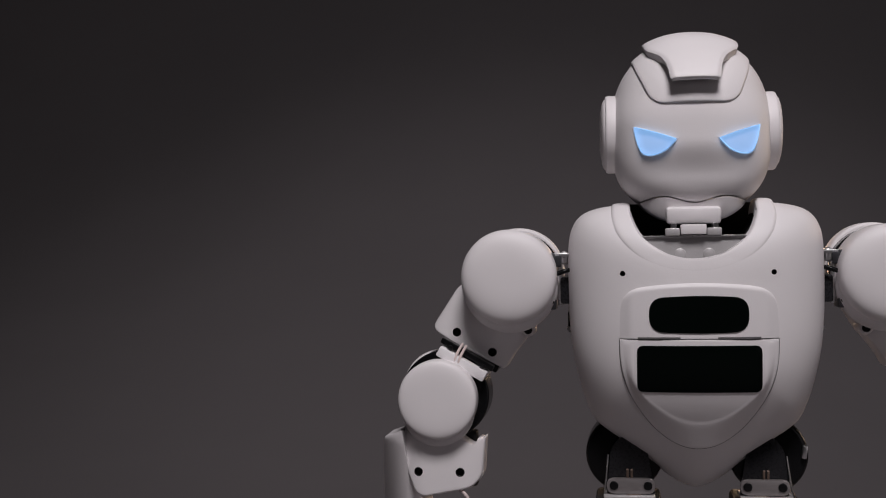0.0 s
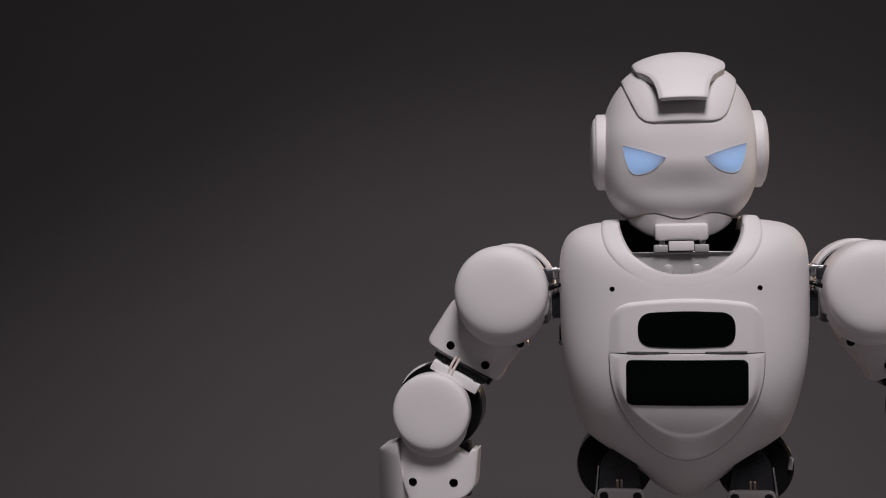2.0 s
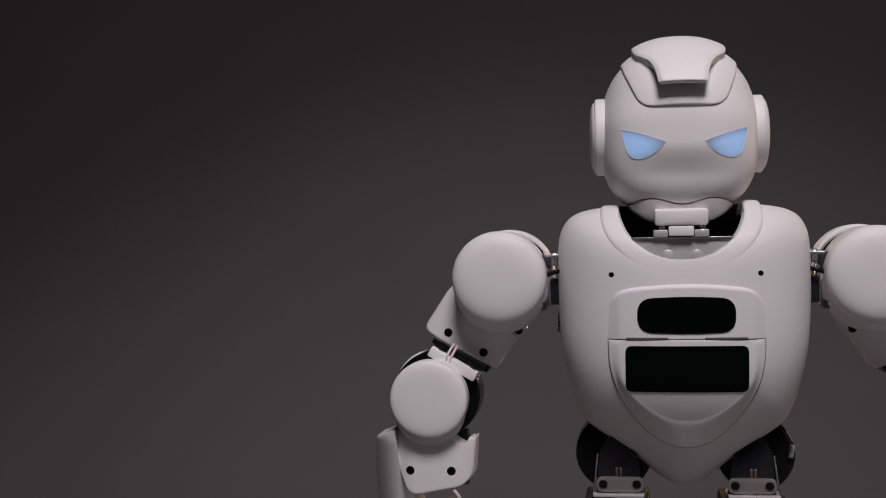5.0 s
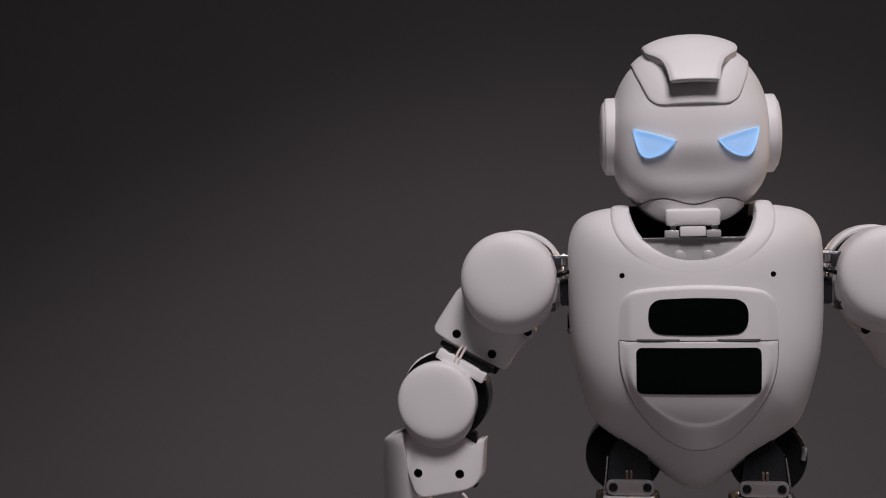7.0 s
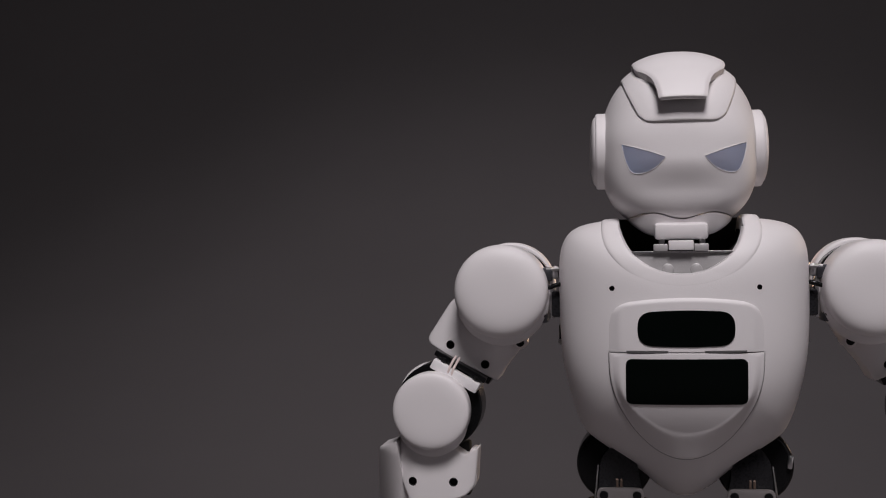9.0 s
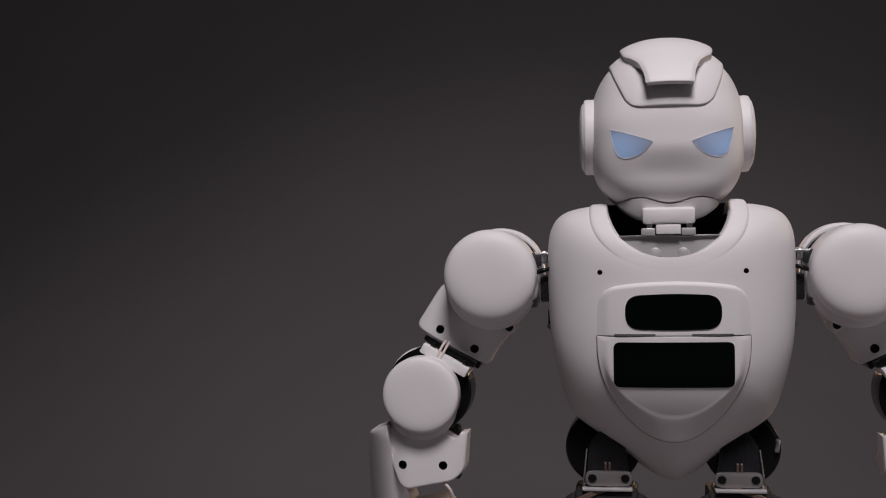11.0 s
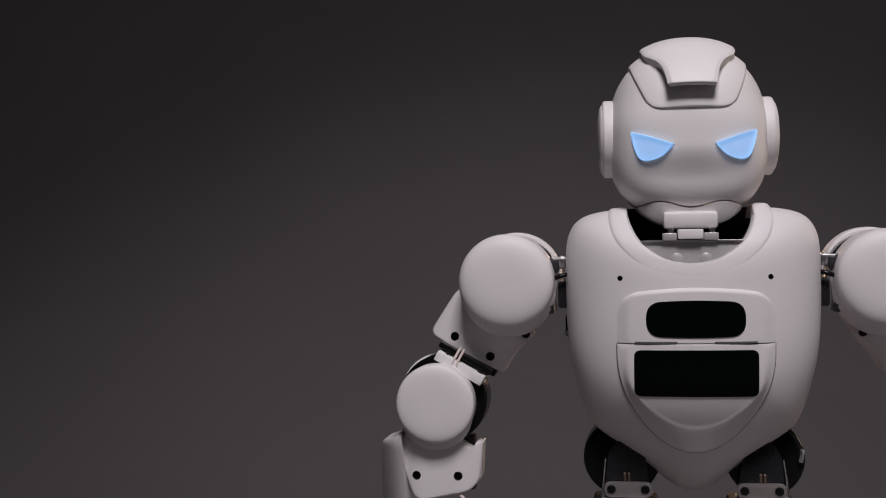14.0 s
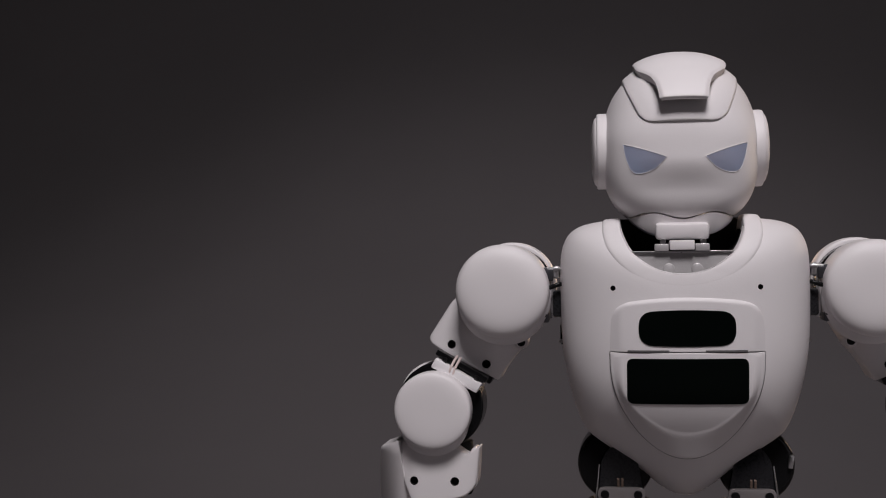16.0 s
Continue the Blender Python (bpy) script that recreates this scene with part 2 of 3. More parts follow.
def patch(outline, surface, lift, skirt=1.0, rings=10, round_edge=0.5, middle=None):
    """A plate with the outline in x, z that follows a curved surface y = surface(x, z), lift mm proud of it, with a rounded edge."""
    outline = dense(outline)
    n = len(outline)
    c = Vector(middle) if middle else sum((Vector(p) for p in outline), Vector((0, 0))) / n
    verts, faces = [], []
    size = sum((Vector(p) - c).length for p in outline) / n
    edge = [(1.0, -skirt), (1.0, lift - round_edge)] + [(1 - round_edge * (1 - math.cos(a)) / size, lift - round_edge * (1 - math.sin(a))) for a in (0.4, 0.8, 1.2, math.pi / 2)]
    inner = edge[-1][0]
    for s, up in edge + [(inner * (rings - k) / rings, lift) for k in range(1, rings)]:
        for p in outline:
            q = c + (Vector(p) - c) * s
            verts.append((q[0], surface(q[0], q[1]) - up, q[1]))
    rows = len(verts) // n
    for j in range(rows - 1):
        for i in range(n):
            k = (i + 1) % n
            faces.append((j * n + i, j * n + k, (j + 1) * n + k, (j + 1) * n + i))
    verts.append((c[0], surface(c[0], c[1]) - lift, c[1]))
    for i in range(n):
        faces.append(((rows - 1) * n + i, (rows - 1) * n + (i + 1) % n, len(verts) - 1))
    return mm(from_data(verts, faces))


def closed_patch(outline, surface, deep, middle, round_edge=1.0):
    """A thick plate with a curved face."""
    bm = patch(outline, surface, 0.0, deep, 14, round_edge, middle)
    bmesh.ops.holes_fill(bm, edges=bm.edges[:])
    return bm


# ---- the studio ----
def grid_sheet(name, profile, x0, x1, steps, mat, label):
    verts, faces = [], []
    for y, z in profile:
        for i in range(steps + 1):
            verts.append((x0 + (x1 - x0) * i / steps, y, z))
    n = steps + 1
    for j in range(len(profile) - 1):
        for i in range(steps):
            faces.append((j * n + i, j * n + i + 1, (j + 1) * n + i + 1, (j + 1) * n + i))
    bm = from_data(verts, faces)
    ob = part(name, bm, mat, None, label, sharp=60)
    sol = ob.modifiers.new("thickness", "SOLIDIFY")
    sol.thickness, sol.offset = 0.004, -1
    return tagged(ob, kind="structure")


SWEEP = [(-3.0, 0.0), (-1.0, 0.0), (0.8, 0.0)] + [(0.8 + 1.8 * math.sin(a), 1.8 - 1.8 * math.cos(a)) for a in [math.pi / 2 * k / 32 for k in range(1, 33)]] + [(2.6, 2.78)]
backdrop = grid_sheet("backdrop", SWEEP, -2.6, 2.6, 20, PAPER, "seamless dark grey paper backdrop sweeping down to the floor")


def wall(name, cx, cy, cz, sx, sy, sz):
    bm = bmesh.new()
    bmesh.ops.create_cube(bm, size=1)
    bmesh.ops.scale(bm, vec=(sx, sy, sz), verts=bm.verts[:])
    bmesh.ops.translate(bm, vec=(cx, cy, cz), verts=bm.verts[:])
    return tagged(part(name, bm, DARK_WALL, None, "dark unlit studio wall"), kind="structure")


wall("floor", 0, 0.0, -0.06, 6.2, 6.2, 0.1)
wall("wall_north", 0, 3.0, 1.4, 6.0, 0.1, 2.8)
wall("wall_south", 0, -3.05, 1.4, 6.0, 0.1, 2.8)
wall("wall_west", -3.05, 0.0, 1.4, 0.1, 6.0, 2.8)
wall("wall_east", 3.05, 0.0, 1.4, 0.1, 6.0, 2.8)
tagged(wall("ceiling", 0, 0.0, 2.86, 6.2, 6.2, 0.1), "dark unlit studio ceiling")

# ---- the robot ----
MID = -2.2
robot = new("toy_robot")
tagged(robot, "white plastic humanoid toy robot with glowing blue eyes standing upright", "robot")
robot.location = (MID * MM, 0, 0)

# torso: a shield-shaped shell, drawn as an outline that swells to front and back
HALF = [(0, 320.5), (20, 320.5), (38.5, 319.3), (48.6, 316.0), (53.4, 309.5), (55.0, 300), (55.2, 285), (54.8, 270), (53.8, 258), (51.9, 247.5), (49.2, 236.5), (46.2, 228), (42.4, 222.3), (33, 215.0), (22.5, 207.0), (12, 198.2), (5, 194.0), (0, 193.0)]
OUT = smooth_path(mirrored(HALF), 6, closed=True)
CENTRE = Vector((0, 279))
ANG = np.array([math.atan2(p[1] - CENTRE[1], p[0] - CENTRE[0]) for p in OUT])
RAD = np.array([(p - CENTRE).length for p in OUT])
ORDER = np.argsort(ANG)
ANG, RAD = ANG[ORDER], RAD[ORDER]


def reach(x, z):
    """How far a place lies from the middle of the torso towards its outline, 0 to 1."""
    dx, dz = x - CENTRE[0], z - CENTRE[1]
    return math.hypot(dx, dz) / float(np.interp(math.atan2(dz, dx), ANG, RAD, period=2 * math.pi))


def belly(z):
    """The lower chest leans back."""
    return 0.14 * (math.sqrt((249 - z) ** 2 + 64) + 249 - z)


def chest(x, z):
    s = min(reach(x, z), 0.999)
    return -3.0 - 33.0 * (1 - s ** 2.9) ** (1 / 2.3) + belly(z)


def torso_shell():
    steps = [1 - (1 - k / 26) ** 1.9 for k in range(27)]
    verts, faces = [], []
    n = len(OUT)
    rings = [(s, -1) for s in steps[1:]] + [(s, 1) for s in reversed(steps[1:-1])]
    for s, side in rings:
        for p in OUT:
            q = CENTRE + (p - CENTRE) * s
            if side < 0:
                y = -3.0 - 33.0 * (1 - min(s, 1) ** 2.9) ** (1 / 2.3) if s < 1 else -3.0
                y += belly(q[1])
            else:
                y = -3.0 + 31.0 * (1 - s ** 2.6) ** (1 / 2.6) + belly(q[1])
            verts.append((q[0], y, q[1]))
    for j in range(len(rings) - 1):
        for i in range(n):
            k = (i + 1) % n
            faces.append((j * n + i, j * n + k, (j + 1) * n + k, (j + 1) * n + i))
    for row, y in ((0, -36.0 + belly(CENTRE[1])), (len(rings) - 1, 28.0)):
        verts.append((0, y, CENTRE[1]))
        for i in range(n):
            faces.append((row * n + i, row * n + (i + 1) % n, len(verts) - 1))
    return mm(from_data(verts, faces))


NECK = [(27.4, 322), (26.8, 315), (24.3, 309), (19.8, 303.6), (13, 299), (6, 296.6), (0, 296.1)]
neck_hole = [Vector((p[0] - 1.0, p[1])) for p in smooth_path(mirrored(NECK), 5)]
neck_cut = prism([Vector((26.4, 335))] + neck_hole + [Vector((-28.4, 335))], -60, 17, 0)
dot_cuts = [lathe([(1.15, -40), (1.15, -20)], (x, 0, 290.2), segments=20) for x in (-31, 31)]
torso = mesh_part("torso", cut(torso_shell(), [neck_cut] + dot_cuts, WHITE, DARK_AND_SHADE), WHITE, robot, "smooth white plastic shield-shaped chest shell", sharp=30)

# raised collar band round the neck opening, running back over the shoulders
def back_of(x, z):
    k = min(reach(x, z), 0.999)
    return -3.0 + 31.0 * (1 - k ** 2.6) ** (1 / 2.6) + belly(z)


def crown_height(x):
    """How high the torso reaches at x."""
    low, high = 300.0, 325.0
    for _ in range(30):
        mid = (low + high) / 2
        low, high = (mid, high) if reach(x, mid) < 0.999 else (low, mid)
    return low


def skin(x, z, behind):
    """A place on the torso and the way it faces."""
    f, g = (back_of, 1.0) if behind else (chest, -1.0)
    e = 0.15
    fx, fz = (f(x + e, z) - f(x - e, z)) / (2 * e), (f(x, z + e) - f(x, z - e)) / (2 * e)
    n = Vector((-g * fx, g, -g * fz))
    return Vector((x, f(x, z), z)), n.normalized()


COLLAR_IN = [(26.6, 316), (25.6, 312.6), (23.0, 307.2), (18.8, 302.4), (12.6, 298.3), (6, 296.3), (0, 295.8)]
COLLAR_OUT = [(34.6, 316), (34.0, 312.0), (32.0, 306.8), (27.6, 301.2), (21.0, 296.3), (10.5, 292.4), (0, 291.2)]
COLLAR_EDGE = [(-0.04, -0.6), (0.0, 0.0), (0.05, 0.5), (0.12, 0.8), (0.22, 0.94), (0.4, 1.0), (0.65, 1.0), (0.86, 0.96), (0.96, 0.75), (1.0, 0.25)]


def collar_band():
    inner, outer = smooth_path(COLLAR_IN, 6), smooth_path(COLLAR_OUT, 6)
    stations = []
    for side in (-1, 1):
        rows = [("over", math.pi * 0.86 * k / 16) for k in range(16, 0, -1)] + [("front", i) for i in range(len(inner))]
        stations.append([(side, kind, v) for kind, v in rows])
    path = stations[0] + stations[1][-2::-1]
    verts, faces = [], []
    for side, kind, v in path:
        line = []
        if kind == "front":
            a, b = outer[v], inner[v]
            t = v / (len(inner) - 1)
            lift = 0.9 * max(0.0, 1 - t / 0.7) ** 0.75 + 0.05
            for u, up in COLLAR_EDGE:
                soft = up if t < 0.4 or u >= 0.7 else up + (min(up, u / 0.7) - up) * (t - 0.4) / 0.6
                x, z = a[0] + (b[0] - a[0]) * u, a[1] + (b[1] - a[1]) * u
                p, n = skin(side * x - 1.0, z, False)
                line.append(p + n * lift * soft)
        else:
            for u, up in COLLAR_EDGE:
                x = side * (34.6 + (26.6 - 34.6) * u) - 1.0
                top = crown_height(x)
                z = 316 + (top - 0.4 - 316) * math.sin(min(v, math.pi / 2)) if v < math.pi / 2 else 312 + (top - 0.4 - 312) * math.sin(v)
                p, n = skin(x, z, v > math.pi / 2)
                w = min(1.0, v / 1.2)
                n = (n + Vector((-n[0], 0, 0.6 * w))).normalized()
                line.append(p + n * (0.95 + (0.2 if side < 0 else 1.1) * w) * up)
        inside = line[-1].copy()
        deep_in = Vector((inside[0] - side * 0.5, inside[1] + 4.5, inside[2] + 0.4)) if kind == "front" else Vector((inside[0] - side * 0.6, inside[1] + 1.0, inside[2] - 5.0))
        verts += line + [inside.lerp(deep_in, 0.5), deep_in]
    n = len(COLLAR_EDGE) + 2
    for j in range(len(path) - 1):
        for i in range(n - 1):
            faces.append((j * n + i, j * n + i + 1, (j + 1) * n + i + 1, (j + 1) * n + i))
    return mm(from_data(verts, faces))


part("collar", collar_band(), WHITE, torso, sharp=60)

# raised plate, hatch and black windows on the chest
PLATE = smooth_path([(32.6, 262.9), (32.4, 270), (32.0, 276.2), (30.4, 280.6), (27.4, 283.0), (22.8, 284.5), (13, 285.5), (0, 286.0), (-13, 285.5), (-22.8, 284.5), (-27.4, 283.0), (-30.4, 280.6), (-32.0, 276.2), (-32.4, 270), (-32.6, 262.9)], 5)


def plate_face(x, z):
    """The upper plate: a tight step along its top, long soft slopes at its sides."""
    top = 286.0 - 0.0029 * x * x - 0.9 * max(0.0, (abs(x) - 25.5) / 7) ** 2 * 6
    a, b = min(1.0, max(0.0, (32.6 - abs(x)) / 5.2)), min(1.0, max(0.0, (top - z) / 1.7))
    a, b = a * a * (3 - 2 * a), 1 - (1 - b) ** 2
    return chest(x, z) - 0.15 - 1.3 * a * b


part("chest_plate", patch(PLATE, plate_face, 0.0, 1.2, 28, 0.1, (0, 272)), WHITE, torso, sharp=60)
HATCH_SIDE = [(32.9, 262.6), (32.7, 254.5), (31.5, 247), (29.0, 239.6), (24.9, 232.0), (19.6, 224.8), (13.0, 218.8), (6.4, 215.4)]
HATCH = smooth_path(HATCH_SIDE + [(0, 214.4)] + [(-x, z) for x, z in reversed(HATCH_SIDE)], 4)
part("hatch_seam", patch(HATCH, chest, 0.5, 0.6, 8, 0.1, (0, 245)), SEAM, torso, "fine dark seam round the hatch")
HATCH_IN = [Vector((0, 245)) + (p - Vector((0, 245))) * 0.9935 for p in HATCH]
TRAY = smooth_path(mirrored([(0, 264.5), (14, 264.5), (27.2, 264.0), (27.8, 256), (27.4, 246), (25.4, 241.2), (20.5, 235.4), (12, 229.2), (5, 226.7), (0, 226.3)]), 5, closed=True)


def tray_face(x, z):
    return -37.2 + 0.0034 * x * x + belly(z) + 0.0092 * max(0.0, 247 - z) ** 2


PAD_MID = Vector((0, 246))


def rim_of(outline):
    ang = np.array([math.atan2(p[1] - PAD_MID[1], p[0] - PAD_MID[0]) for p in outline])
    rad = np.array([(Vector(p) - PAD_MID).length for p in outline])
    order = np.argsort(ang)
    return ang[order], rad[order]


TRAY_RIM, HATCH_RIM = rim_of(dense(TRAY)), rim_of(dense(HATCH_IN))


def hatch_face(x, z):
    """The hatch: a dished tray inside a rounded ridge that falls to the seam."""
    d = Vector((x, z)) - PAD_MID
    a = math.atan2(d[1], d[0])
    r0 = float(np.interp(a, *TRAY_RIM, period=2 * math.pi))
    r1 = float(np.interp(a, *HATCH_RIM, period=2 * math.pi))
    t = min(1.0, max(0.0, (d.length - r0 + 0.8) / max(0.96 * r1 - r0 + 0.8, 0.5)))
    ridge = 0.5 * min(1.0, max(0.0, (262 - z) / 24)) * math.sin(math.pi * t ** 0.65)
    t = 0.65 * t + 0.35 * t * t * (3 - 2 * t)
    return min((tray_face(x, z) - 0.3) * (1 - t) + (chest(x, z) - 0.9) * t, chest(x, z) - 0.6) - ridge


hatch = part("hatch", patch(HATCH_IN, hatch_face, 0.0, 2.0, 44, 0.5, PAD_MID), WHITE, torso, sharp=50)


WINDOW = fillet_poly([(20.4, 280.0), (0, 280.9), (-20.4, 280.0), (-20.4, 265.7), (0, 265.0), (20.4, 265.7)], [6.5, 8, 6.5, 6.5, 8, 6.5], 8)
part("sensor_window", patch(WINDOW, plate_face, 0.45, 2.0, 10, 0.2), BLACK_GLASS, torso, "glossy black rounded sensor window", sharp=50)
SCREEN = fillet_poly([(25.6, 260.0), (-25.6, 260.0), (-25.6, 240.3), (25.6, 240.3)], 3.0)
part("screen", patch(SCREEN, tray_face, 0.75, 1.0, 6, 0.2), BLACK_GLASS, hatch, "glossy black rectangular screen", sharp=50)
for x0, x1 in ((-25.2, -7.6), (7.6, 25.2)):
    slot = fillet_poly([(x0, 263.6), (x1, 263.6), (x1, 262.8), (x0, 262.8)], 0.3, 3)
    part("hinge_slot", patch(slot, plate_face, 0.2, 0.5, 2, 0.1), SEAM, torso, "narrow dark hinge slot", sharp=50)
for x in (-31, 31):
    part("screw", lathe([(0.02, 1.4), (1.0, 1.4), (1.05, 2.2)], (x, chest(x, 290.2), 290.2), segments=16), SCREW, torso)

for side in (-1, 1):
    clasp = part("side_clasp", box(side * 54.6, 5, 268, 2.6, 6, 9.5, 0.8), BLACK, torso, "small black clasp on the side of the chest")
    part("screw", lathe([(0.02, 1.0), (0.9, 1.0), (1.0, 1.6), (1.0, 3)], (side * 55.4, 0, 264.8), segments=14), STEEL, clasp)

# inside of the neck opening
part("neck_plate", prism(fillet_poly([(-29, 305.2), (27, 305.2), (27, 285), (-29, 285)], 1.0), -29.5, -27, 0.5), SATIN, robot, "bright metal plate inside the neck opening")
part("neck_deck", box(-1, -9, 304.4, 55, 38, 1.4, 0.3), DARK_STEEL, robot)
part("neck_plate_edge", box(-1, -29.4, 305.5, 53, 2.6, 0.9, 0.3), STEEL, robot, "bright folded edge of the neck plate")
for x in (-7.0, 5.0):
    part("boss", lathe(cap_profile(2.6, -30.2, -29.2, 0.6, 0.3, 0.2), (x, 0, 298.0), segments=24), SATIN, robot)
for x in (-10.0, 7.2):
    clip = part("neck_clip", box(x, -29.5, 307.4, 6.0, 5, 3.2, 0.4), SATIN, robot, "small metal neck clip")
    part("screw", lathe([(0.02, -31.0), (1.0, -31.0), (1.2, -30.2), (1.2, -22)], (x + 0.6, 0, 310.0), segments=16), STEEL, clip)
part("neck_bracket", box(-1.4, -30.2, 308.4, 10.6, 6, 4.2, 0.5), WHITE, robot)
# Dark sheet added behind the neck to close the gap onto the backdrop.
part("neck_dark_fill", prism(fillet_poly([(-30, 320.8), (28, 320.8), (28, 290), (-30, 290)], 2), 12, 16, 0.5), DARK_AND_SHADE, robot)
part("neck_post", lathe([(7, 300), (7, 322)], (-1, 2, 0), "z", 32), DARK_AND_SHADE, robot)
# ---- head ----
HX, HZ, HW, HD, UP, DOWN = -0.9, 352.0, 34.5, 33.5, 39.0, 37.0


def deep(v):
    """How the depth of the head shrinks towards its top and its flatter chin."""
    return max(1 - abs(v) ** (2.4 if v > 0 else 5.0), 0.0) ** (1 / 2.3)


def hollow(x, z):
    """The face below the eyes is set back a little."""
    t = min(1.0, max(0.0, (346.0 - z) / 15.0))
    return 1 - 0.13 * t * t * (3 - 2 * t) * max(0.0, 1 - (x / 30) ** 2)


def plan(z):
    """How boxy the head is from above: round at its crown, fuller at the ears."""
    t = min(1.0, max(0.0, (370 - z) / 18))
    return 2.3 + 0.6 * t * t * (3 - 2 * t)


def head_front(x, z):
    """The face: y of the head's front at x, z."""
    dz = z - HZ
    p, h = (2.4, UP) if dz > 0 else (3.0, DOWN)
    k = max(1 - abs(dz / h) ** p, 0.0) ** (1 / 2.3)
    wide = max(1 - min(abs((x - HX) / (HW * max(k, 0.01))), 1.0) ** plan(z), 0.0) ** (1 / plan(z))
    return -HD * deep(dz / h) * wide * hollow(x - HX, z)


def lip(x):
    """Height of the wavy lower edge of the face."""
    u = abs(x - HX)
    return 320.3 + 2.6 * (1 - math.cos(min(u, 26) / 13.5 * math.pi)) / 2


def head_shell():
    verts, faces = [], []
    rows, n = 72, 96
    for j in range(rows + 1):
        v = -1 + 2 * j / rows
        dz = math.sin(v * math.pi / 2)
        z = HZ + (UP if dz > 0 else DOWN) * dz
        p = 2.4 if dz > 0 else 3.0
        k = max(1 - abs(dz) ** p, 0.0) ** (1 / 2.3)
        for i in range(n):
            a = 2 * math.pi * i / n
            c, s = math.cos(a), math.sin(a)
            r = (abs(c) ** plan(z) + abs(s) ** plan(z)) ** (-1 / plan(z))
            x, y = HW * k * r * c, HD * deep(dz) * r * s
            if y < 0:
                y *= hollow(x, z)
            verts.append((HX + x, y, max(z, lip(HX + x))))
    for j in range(rows):
        for i in range(n):
            m = (i + 1) % n
            faces.append((j * n + i, j * n + m, (j + 1) * n + m, (j + 1) * n + i))
    bm = mm(from_data(verts, faces))
    bmesh.ops.remove_doubles(bm, verts=bm.verts[:], dist=0.00002)
    bmesh.ops.holes_fill(bm, edges=bm.edges[:])
    return bm


def eye_outline(side, grow=1.0):
    low = [(8.3, 346.3), (10.2, 344.2), (13.0, 341.7), (17.0, 339.9), (20.8, 339.6), (23.3, 341.2), (24.9, 344.8), (25.9, 348.6), (26.5, 352.3)]
    line = smooth_path(low, 4) + [(26.5 - 18.2 * k / 6, 352.3 - 6.0 * k / 6 + 0.25 * math.sin(math.pi * k / 6)) for k in range(1, 6)]
    c = Vector((HX + 0.9 + side * 19.0, 345.9))
    return [c + (Vector((HX + 0.9 + side * p[0], p[1])) - c) * grow for p in line]


eye_cuts = [prism(eye_outline(s), -60, 19, 0) for s in (-1, 1)]
head = mesh_part("head", cut(head_shell(), eye_cuts, WHITE, DARK_AND_SHADE), WHITE, robot, "rounded white plastic head", sharp=30)
head.rotation_euler = (0, 0, radians(1.5))
LEDS = []
for side in (-1, 1):
    line = eye_outline(side, 0.998)
    part("eye_lens", patch(line, head_front, -0.05, 0.5, 6, 0.05), LENS, head, "milky angular eye lens lit blue from inside", sharp=60)
    rim = eye_outline(side, 1.015)
    part("eye_rim", tube([(p[0], head_front(p[0], p[1]) - 0.1, p[1]) for p in rim], 0.13, 6, True), WHITE, head)
    LEDS.append(part("eye_led", patch(eye_outline(side, 0.94), head_front, -1.9, -1.5, 5, 0.1), LED, head, "small blue light board behind the lens", sharp=60))

for side in (-1, 1):
    prof = [(0.02, 0), (6, 0.1), (10, 0.4), (13, 0.9), (14.8, 1.5), (15.5, 2.1), (15.7, 2.5), (16.2, 2.55), (16.8, 2.7), (17.1, 3.1), (17.25, 3.7), (17.25, 9.0), (16.6, 9.6), (0.02, 9.7)]
    ear = lathe([(r, side * (39.5 - h)) for r, h in prof], (HX, 0, 351.6), "x", 72)
    part("ear_disc", ear, WHITE, head, sharp=30)

# jaw below the wavy lip
def jaw_face(x, z):
    top = lip(x)
    return head_front(x, top + 0.4) + 0.5 + 0.3 * max(0.0, top - z) + 0.02 * max(0.0, top - z) ** 2


JAW = [Vector((HX + x, lip(HX + x) - 0.4)) for x in [-22.7 + 45.4 * k / 40 for k in range(41)]]
JAW += smooth_path([(HX + 21.4, 318.6), (HX + 18.2, 316.0), (HX + 13.0, 313.2), (HX + 5, 312.2), (HX - 5, 312.2), (HX - 13.0, 313.2), (HX - 18.2, 316.0), (HX - 21.4, 318.6)], 4)
part("jaw", closed_patch(JAW, jaw_face, 24, (HX, 317.4), 1.0), WHITE, head, sharp=40)
chin = box(-1.5, -16.0, 314.0, 23.2, 20, 7.2, 1.6)
bmesh.ops.rotate(chin, cent=(0, -0.026, 0.3175), matrix=Matrix.Rotation(radians(10), 3, "X"), verts=chin.verts[:])
part("chin_block", chin, WHITE, head)


# plates over the crown: rows run from the brow over the top to the back
def crown(x, lon, lift):
    q = 2 / 2.2
    c = max(1 - abs(x / HW) ** 2.3, 0.0) ** (1 / 2.2)
    co, si = math.cos(lon), math.sin(lon)
    y = -HD * c * math.copysign(abs(co) ** q, co)
    z = UP * c * abs(si) ** q
    nrm = Vector((x / HW ** 2, y / HD ** 2, z / UP ** 2)).normalized()
    return Vector((HX + x, y, HZ + z)) + nrm * lift


